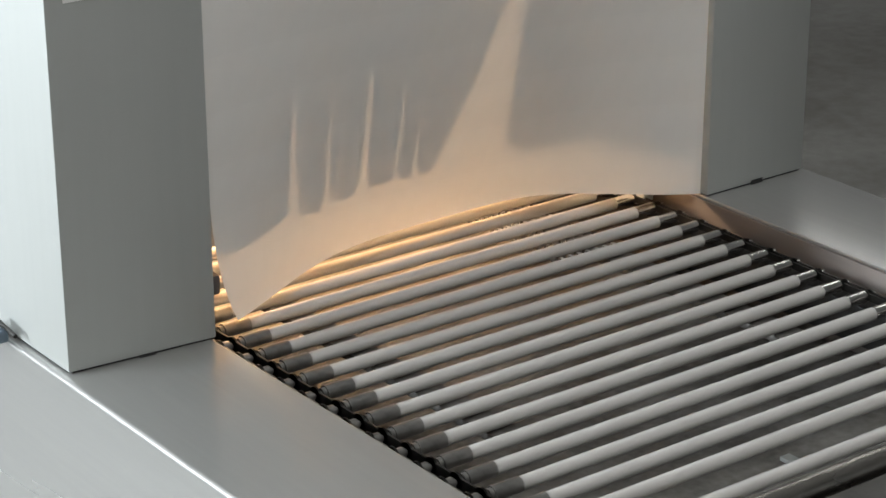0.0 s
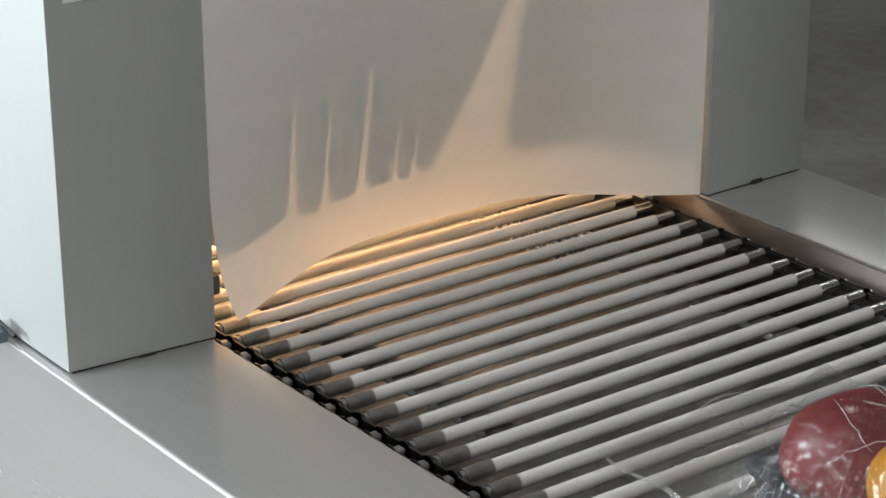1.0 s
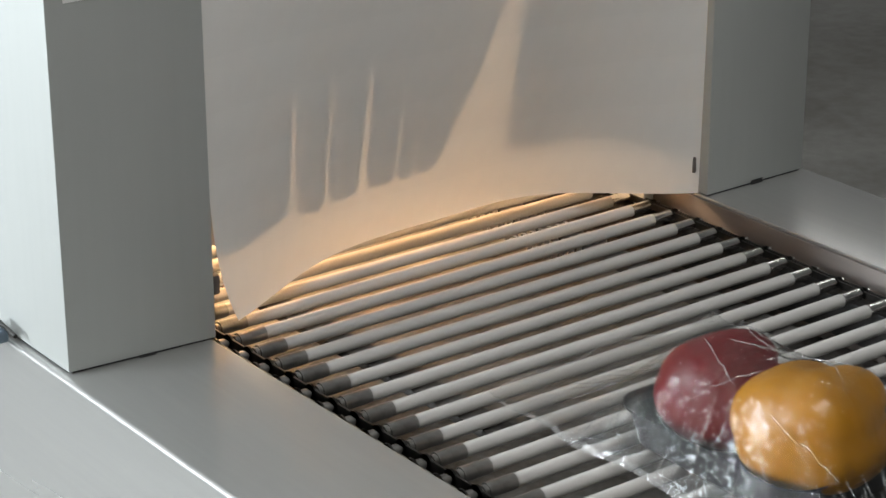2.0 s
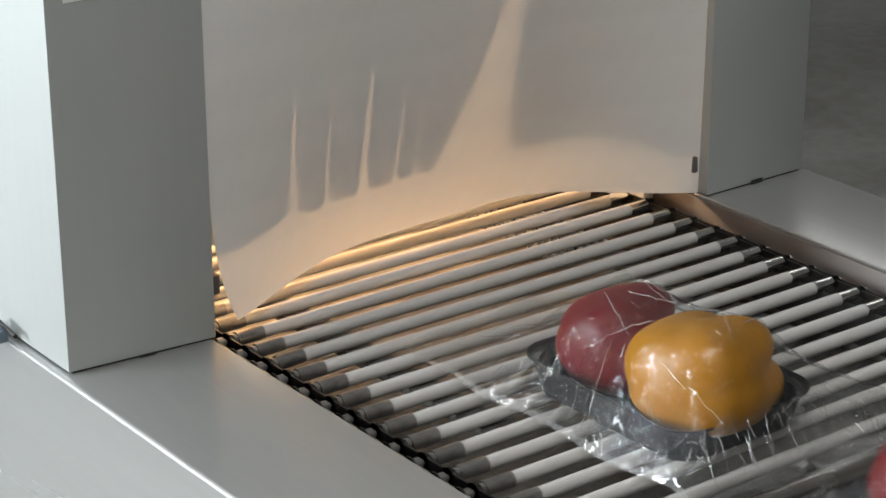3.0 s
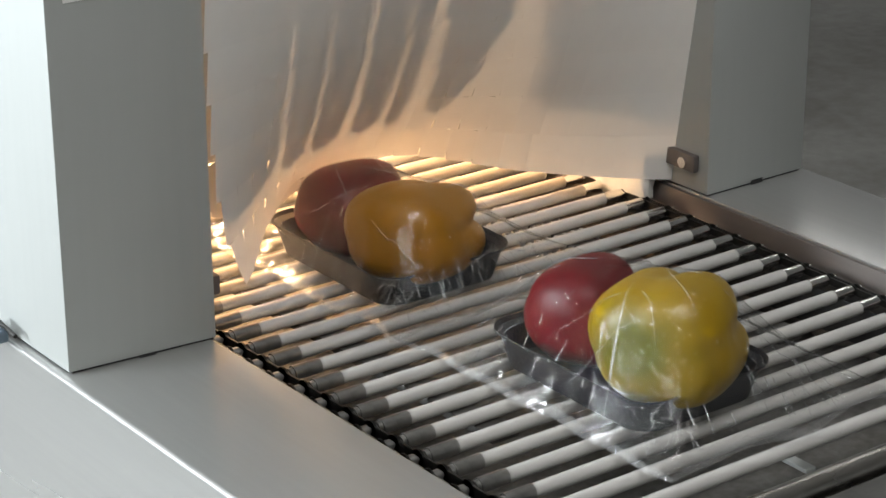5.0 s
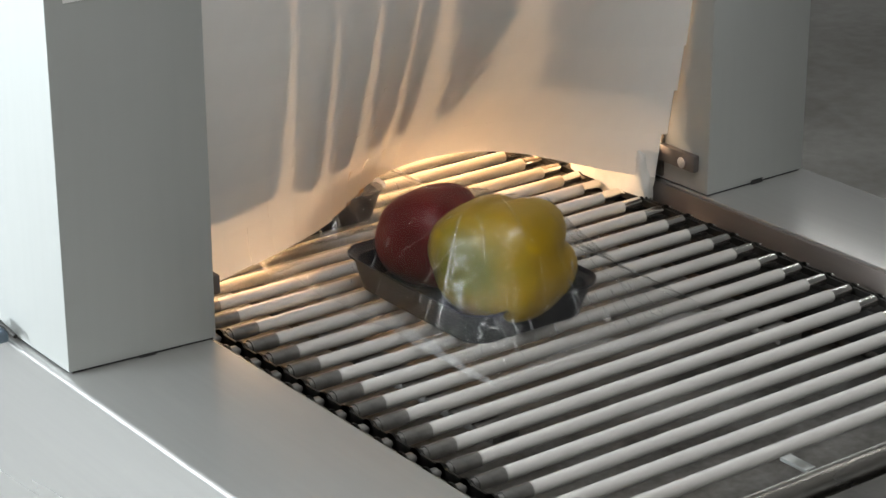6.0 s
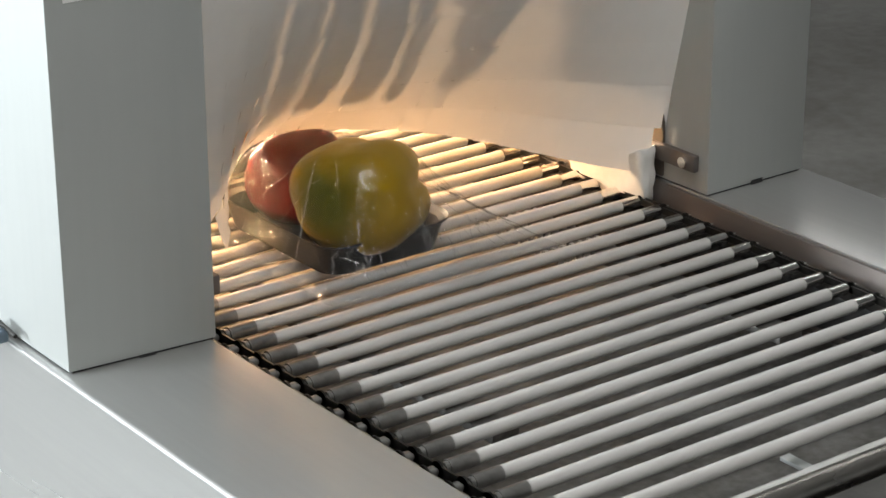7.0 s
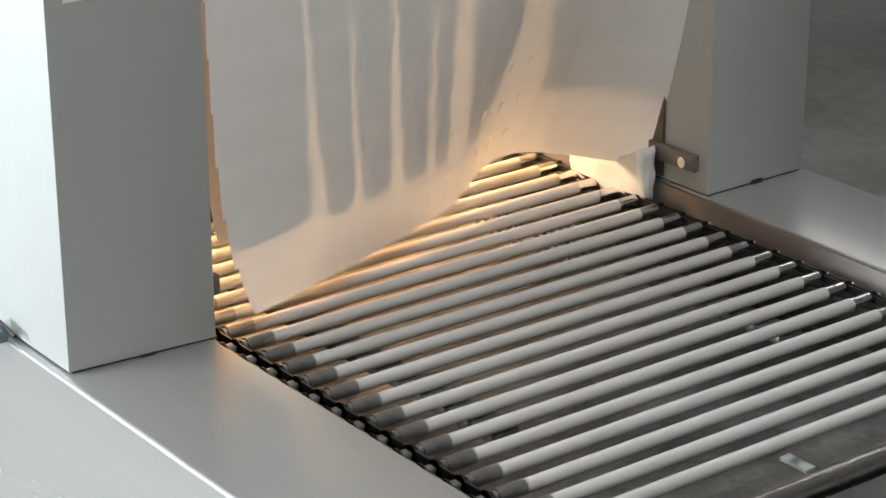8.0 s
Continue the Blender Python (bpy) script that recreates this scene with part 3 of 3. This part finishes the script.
def pepper_pack(label, rear_mat, rear, front, outline, seed):
    p = empty("pepper_pack", label, "packaged peppers", "wrapped packs on the conveyor")
    tray = part("tray", tray_mesh(0.120, 0.164, 0.026), None, p, "black plastic tray")
    things = []
    for name, mat, (x, y, z, rx, ry, rz, turn, roll), lab in (("bell_pepper", rear_mat, rear, "glossy yellow bell pepper"), ("bell_pepper", RED, front, "glossy dark red bell pepper")):
        o = part(name, pepper_mesh(name, mat, rx, ry, rz, 4 if mat is not RED else 3, seed + int(rx * 1000), radians(58 if mat is not RED else 40)), None, p, lab)
        o.matrix_basis = pose(x, y, z, 0, roll, turn)
        s = part("stem", stem_mesh(), None, o, "green stem")
        s.location = (rx * 0.74, 0, 0)
        things.append((o.data, o.matrix_basis))
    things.append((tray.data, Matrix()))
    part("film", film_mesh(things, outline, seed), None, p, "clear crinkled shrink film")
    return p


ROLLER_TOP = TUBE_R
PACK_A = pepper_pack("red and orange-yellow bell peppers, black tray, loose clear film", YELLOW,
                     (-0.005, -0.042, 0.040, 0.054, 0.044, 0.038, 20, 5), (-0.006, 0.033, 0.036, 0.047, 0.039, 0.033, 12, 0), (-0.085, 0.122, -0.122, 0.180), 3)
PACK_B = pepper_pack("red and green-flecked yellow bell peppers, black tray, clear film", GREENISH,
                     (-0.003, -0.044, 0.047, 0.052, 0.047, 0.044, 25, 0), (-0.004, 0.034, 0.038, 0.046, 0.039, 0.035, 20, 0), (-0.085, 0.120, -0.130, 0.150), 11)

A_ROWS = [(0.0, -0.640), (0.2, -0.530), (0.4, -0.480), (0.6, -0.475), (1.2, -0.472), (1.6, -0.430), (2.0, -0.365), (2.3, -0.326), (2.5, -0.310), (3.0, -0.270), (3.25, -0.240), (3.5, -0.196), (4.0, -0.112), (4.5, -0.032),
          (5.0, 0.036), (5.2, 0.066), (6.0, 0.189), (7.0, 0.342), (8.0, 0.495)]
B_ROWS = [(0.0, -1.30), (2.0, -0.95), (2.8, -0.640), (3.0, -0.535), (3.1, -0.488), (3.2, -0.447), (3.3, -0.410), (3.4, -0.380), (3.5, -0.363), (4.0, -0.325), (4.5, -0.275), (5.0, -0.225),
          (5.2, -0.200), (5.8, -0.090), (6.3, -0.004), (6.5, 0.028), (7.0, 0.108), (7.5, 0.182), (7.8, 0.226), (8.0, 0.257)]

# ---------------------------------------------------------------- curtain
CUR_X0, CUR_X1 = -0.045, 0.4032
CUR_Y = -0.031
CUR_TOP = 0.402
CUR_L = 0.387
STATIONS = (-0.045, 0.067, 0.179, 0.291, 0.4032)
SLANT = 0.024
# seconds; the angle to which the cloth's foot swings in, at the five stations; how far its free left corner slides in
SWING = [
    (0.0, (0.053, 0.293, 0.349, 0.313, 0.010), 0.0),
    (0.5, (0.053, 0.285, 0.345, 0.316, 0.012), 0.0),
    (1.0, (0.048, 0.300, 0.352, 0.310, 0.006), 0.0),
    (2.5, (0.050, 0.293, 0.345, 0.325, 0.028), 0.0),
    (3.5, (0.060, 0.297, 0.349, 0.330, 0.024), 0.0),
    (4.2, (0.070, 0.330, 0.380, 0.340, 0.036), 0.002),
    (4.45, (0.110, 0.430, 0.470, 0.380, 0.070), 0.010),
    (4.7, (0.164, 0.525, 0.590, 0.419, 0.106), 0.021),
    (5.0, (0.271, 0.680, 0.759, 0.509, 0.194), 0.035),
    (5.2, (0.385, 0.850, 0.814, 0.624, 0.225), 0.047),
    (5.5, (0.420, 0.950, 0.880, 0.680, 0.260), 0.050),
    (5.8, (0.300, 0.600, 0.760, 0.650, 0.260), 0.025),
    (6.05, (0.330, 0.460, 0.680, 0.630, 0.240), 0.006),
    (6.3, (0.366, 0.494, 0.712, 0.643, 0.242), 0.008),
    (6.5, (0.360, 0.800, 0.740, 0.610, 0.219), 0.050),
    (6.7, (0.380, 0.860, 0.800, 0.589, 0.212), 0.045),
    (6.9, (0.450, 0.930, 0.880, 0.660, 0.270), 0.045),
    (7.1, (0.526, 0.988, 0.949, 0.726, 0.320), 0.046),
    (7.3, (0.556, 1.030, 0.998, 0.790, 0.345), 0.049),
    (7.5, (0.586, 1.076, 1.043, 0.819, 0.362), 0.053),
    (7.65, (0.480, 0.920, 1.000, 0.790, 0.385), 0.045),
    (7.8, (0.297, 0.695, 0.923, 0.743, 0.401), 0.033),
    (7.9, (0.160, 0.430, 0.620, 0.670, 0.360), 0.020),
    (8.0, (0.063, 0.223, 0.385, 0.610, 0.322), 0.017),
]


def spline(xs, ys, x):
    """A smooth curve through the points (Catmull-Rom)."""
    n = len(xs)
    i = max(0, min(n - 2, int(np.searchsorted(xs, x)) - 1))
    h = xs[i + 1] - xs[i]
    u = min(1.0, max(0.0, (x - xs[i]) / h))
    m0 = (ys[i + 1] - ys[i - 1]) / (xs[i + 1] - xs[i - 1]) if i > 0 else (ys[1] - ys[0]) / (xs[1] - xs[0])
    m1 = (ys[i + 2] - ys[i]) / (xs[i + 2] - xs[i]) if i < n - 2 else (ys[n - 1] - ys[n - 2]) / (xs[n - 1] - xs[n - 2])
    return (2 * u ** 3 - 3 * u ** 2 + 1) * ys[i] + (u ** 3 - 2 * u ** 2 + u) * h * m0 + (3 * u ** 2 - 2 * u ** 3) * ys[i + 1] + (u ** 3 - u ** 2) * h * m1


GRID_X = np.linspace(CUR_X0, CUR_X1, 81)


def cloth_state(t):
    ts = [r[0] for r in SWING]
    th = [spline(ts, [r[1][k] for r in SWING], t) for k in range(5)]
    return {"angle": np.array([max(0.004, spline(STATIONS, th, x)) for x in GRID_X]), "slide": spline(ts, [r[2] for r in SWING], t), "gather": 0.014 * min(1.0, max(0.0, (th[3] - 0.34) / 0.28)), "rows": {}}


def cloth_row(state, s):
    """Places of the cloth across one row, s metres below the rail; the cloth does not stretch along it."""
    key = round(s, 6)
    if key not in state["rows"]:
        f = s / CUR_L

        def hang(angle):
            return CUR_Y + CUR_L / angle * (1 - np.cos(angle * f)), CUR_TOP - CUR_L / angle * np.sin(angle * f)

        flat = GRID_X + SLANT * f ** 8 * (CUR_X1 - GRID_X) / (CUR_X1 - CUR_X0)
        y0, z0 = hang(REST["angle"])
        y, z = hang(state["angle"])
        length = np.diff(flat) ** 2 + np.diff(y0) ** 2 + np.diff(z0) ** 2
        dx = np.sqrt(np.maximum(length - np.diff(y) ** 2 - np.diff(z) ** 2, 0.1 * length))
        x = flat[0] + state["slide"] * f * f + np.concatenate(([0.0], np.cumsum(dx))) * (1 - state["gather"] * f * f)
        state["rows"][key] = (x, y, z)
    return state["rows"][key]


def cloth_point(state, x, s, back=(0.0, 0.0)):
    """The point of the cloth at x across and s metres below its rail, moved into the tunnel along its normal.
    back: how far, at the rail and at the foot."""
    gx, gy, gz = cloth_row(state, s)
    off = back[0] + (back[1] - back[0]) * s / CUR_L
    ang = float(np.interp(x, GRID_X, state["angle"])) * s / CUR_L
    step = x - CUR_X0 if x < CUR_X0 else x - CUR_X1 if x > CUR_X1 else 0.0
    return Vector((float(np.interp(x, GRID_X, gx)) + step, float(np.interp(x, GRID_X, gy)) + off * math.cos(ang), float(np.interp(x, GRID_X, gz)) + off * math.sin(ang)))


def cloth_frame(state, x, s, back=(0.0, 0.0)):
    e = 0.003
    p = cloth_point(state, x, s, back)
    dx = (cloth_point(state, x + e, s, back) - cloth_point(state, x - e, s, back)).normalized()
    ds = (cloth_point(state, x, s + e, back) - cloth_point(state, x, s - e, back)).normalized()
    nrm = dx.cross(ds).normalized()
    ds = nrm.cross(dx).normalized()
    m = Matrix((dx, ds, nrm)).transposed().to_4x4()
    m.translation = p
    return m


REST = cloth_state(0.0)


def cloth_piece(name, x0, x1, s0, s1, back, mat, parent, n=4, round_foot=0.0, taper=(0.0, 0.0)):
    xm, sm = (x0 + x1) / 2, (s0 + s1) / 2
    at = cloth_frame(REST, xm, sm, back)
    inv = at.inverted()
    verts, normals, faces = [], [], []
    for i in range(n + 1):
        for j in range(n + 1):
            x = x0 + taper[0] * j / n + (x1 - x0 + (taper[1] - taper[0]) * j / n) * i / n
            s = s0 + (s1 - s0) * j / n
            if round_foot:
                c = abs(2 * i / n - 1)
                s -= round_foot * (1 - math.sqrt(max(0, 1 - c ** 2.5))) * (j / n)
            fr = cloth_frame(REST, x, s, back)
            verts.append(inv @ fr.translation)
            normals.append(inv.to_3x3() @ fr.col[2].to_3d())
    for i in range(n):
        for j in range(n):
            a = i * (n + 1) + j
            faces.append((a, a + n + 1, a + n + 2, a + 1))
    me = bpy.data.meshes.new(name)
    me.from_pydata(verts, [], faces)
    me.materials.append(mat)
    me.shade_smooth()
    me.normals_split_custom_set_from_vertices([v.normalized() for v in normals])
    ob = part(name, me, None, parent)
    ob.matrix_basis = at
    return ob, xm, sm, back


CLOTH = []
CURTAIN_OB = empty("tunnel_curtain", "translucent grey coated-cloth curtain hanging over the tunnel mouth", "curtain")
COLS, ROWS = 20, 10
for ci in range(COLS):
    for ri in range(ROWS):
        xa = CUR_X0 + (CUR_X1 - CUR_X0) * ci / COLS
        xb = CUR_X0 + (CUR_X1 - CUR_X0) * (ci + 1) / COLS
        lap_x, lap_s = (0.0003 if ci < COLS - 1 else 0.0), (0.0003 if ri < ROWS - 1 else 0.0)
        CLOTH.append((*cloth_piece("panel", xa, xb + lap_x, CUR_L * ri / ROWS, CUR_L * (ri + 1) / ROWS + lap_s, (0.0, 0.0), CURTAIN, CURTAIN_OB), 0.0))
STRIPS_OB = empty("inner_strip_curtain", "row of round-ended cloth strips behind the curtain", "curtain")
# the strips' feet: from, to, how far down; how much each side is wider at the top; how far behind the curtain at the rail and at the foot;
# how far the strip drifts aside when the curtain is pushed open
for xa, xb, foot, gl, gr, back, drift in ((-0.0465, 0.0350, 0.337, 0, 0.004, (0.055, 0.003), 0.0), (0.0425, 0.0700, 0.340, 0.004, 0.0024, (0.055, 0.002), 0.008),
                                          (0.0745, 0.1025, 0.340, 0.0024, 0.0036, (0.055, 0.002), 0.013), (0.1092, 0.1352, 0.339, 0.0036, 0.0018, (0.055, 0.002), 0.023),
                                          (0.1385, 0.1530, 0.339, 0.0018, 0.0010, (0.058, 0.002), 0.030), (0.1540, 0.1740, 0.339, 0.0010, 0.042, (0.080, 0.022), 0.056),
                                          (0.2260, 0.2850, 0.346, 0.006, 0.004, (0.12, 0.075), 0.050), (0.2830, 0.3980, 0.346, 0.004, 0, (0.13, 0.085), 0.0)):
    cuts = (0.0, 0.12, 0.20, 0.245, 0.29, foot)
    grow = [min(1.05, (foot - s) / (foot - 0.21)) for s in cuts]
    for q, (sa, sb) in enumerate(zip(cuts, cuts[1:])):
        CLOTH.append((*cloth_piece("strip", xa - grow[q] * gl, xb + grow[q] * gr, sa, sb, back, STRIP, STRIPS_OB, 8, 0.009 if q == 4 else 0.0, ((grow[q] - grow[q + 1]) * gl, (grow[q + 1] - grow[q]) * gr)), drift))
part("rail", rod(bmesh.new(), (CUR_X0, CUR_Y, CUR_TOP), (CUR_X1, CUR_Y, CUR_TOP), 0.002), CHROME, CURTAIN_OB)


# ---------------------------------------------------------------- what moves
def motions():
    for k, r in ROLLERS:
        s0 = -k * PITCH
        s1 = s0 + CHAIN_SPEED * 8.0
        if s0 >= ARC_Y:
            walk(r, [(0.0, chain_pose(s0)), (8.0, chain_pose(s1))])
        else:
            walk(r, [(i * 0.2, chain_pose(s0 + CHAIN_SPEED * i * 0.2)) for i in range(41)])
    walk(PACK_A, [(t, pose(0.138, y - 0.012, ROLLER_TOP)) for t, y in A_ROWS])
    walk(PACK_B, [(t, pose(0.146 - 0.016 * max(0.0, t - 6.5), y - 0.012, ROLLER_TOP)) for t, y in B_ROWS])
    times = [r[0] for r in SWING]
    states = [cloth_state(t) for t in times]
    opened = [min(1.0, max(0.0, (r[1][3] - 0.34) / 0.28)) for r in SWING]
    for ob, x, s, back, drift in CLOTH:
        walk(ob, [(t, cloth_frame(st, x + drift * k * s / CUR_L, s, back)) for t, st, k in zip(times, states, opened)])


motions()
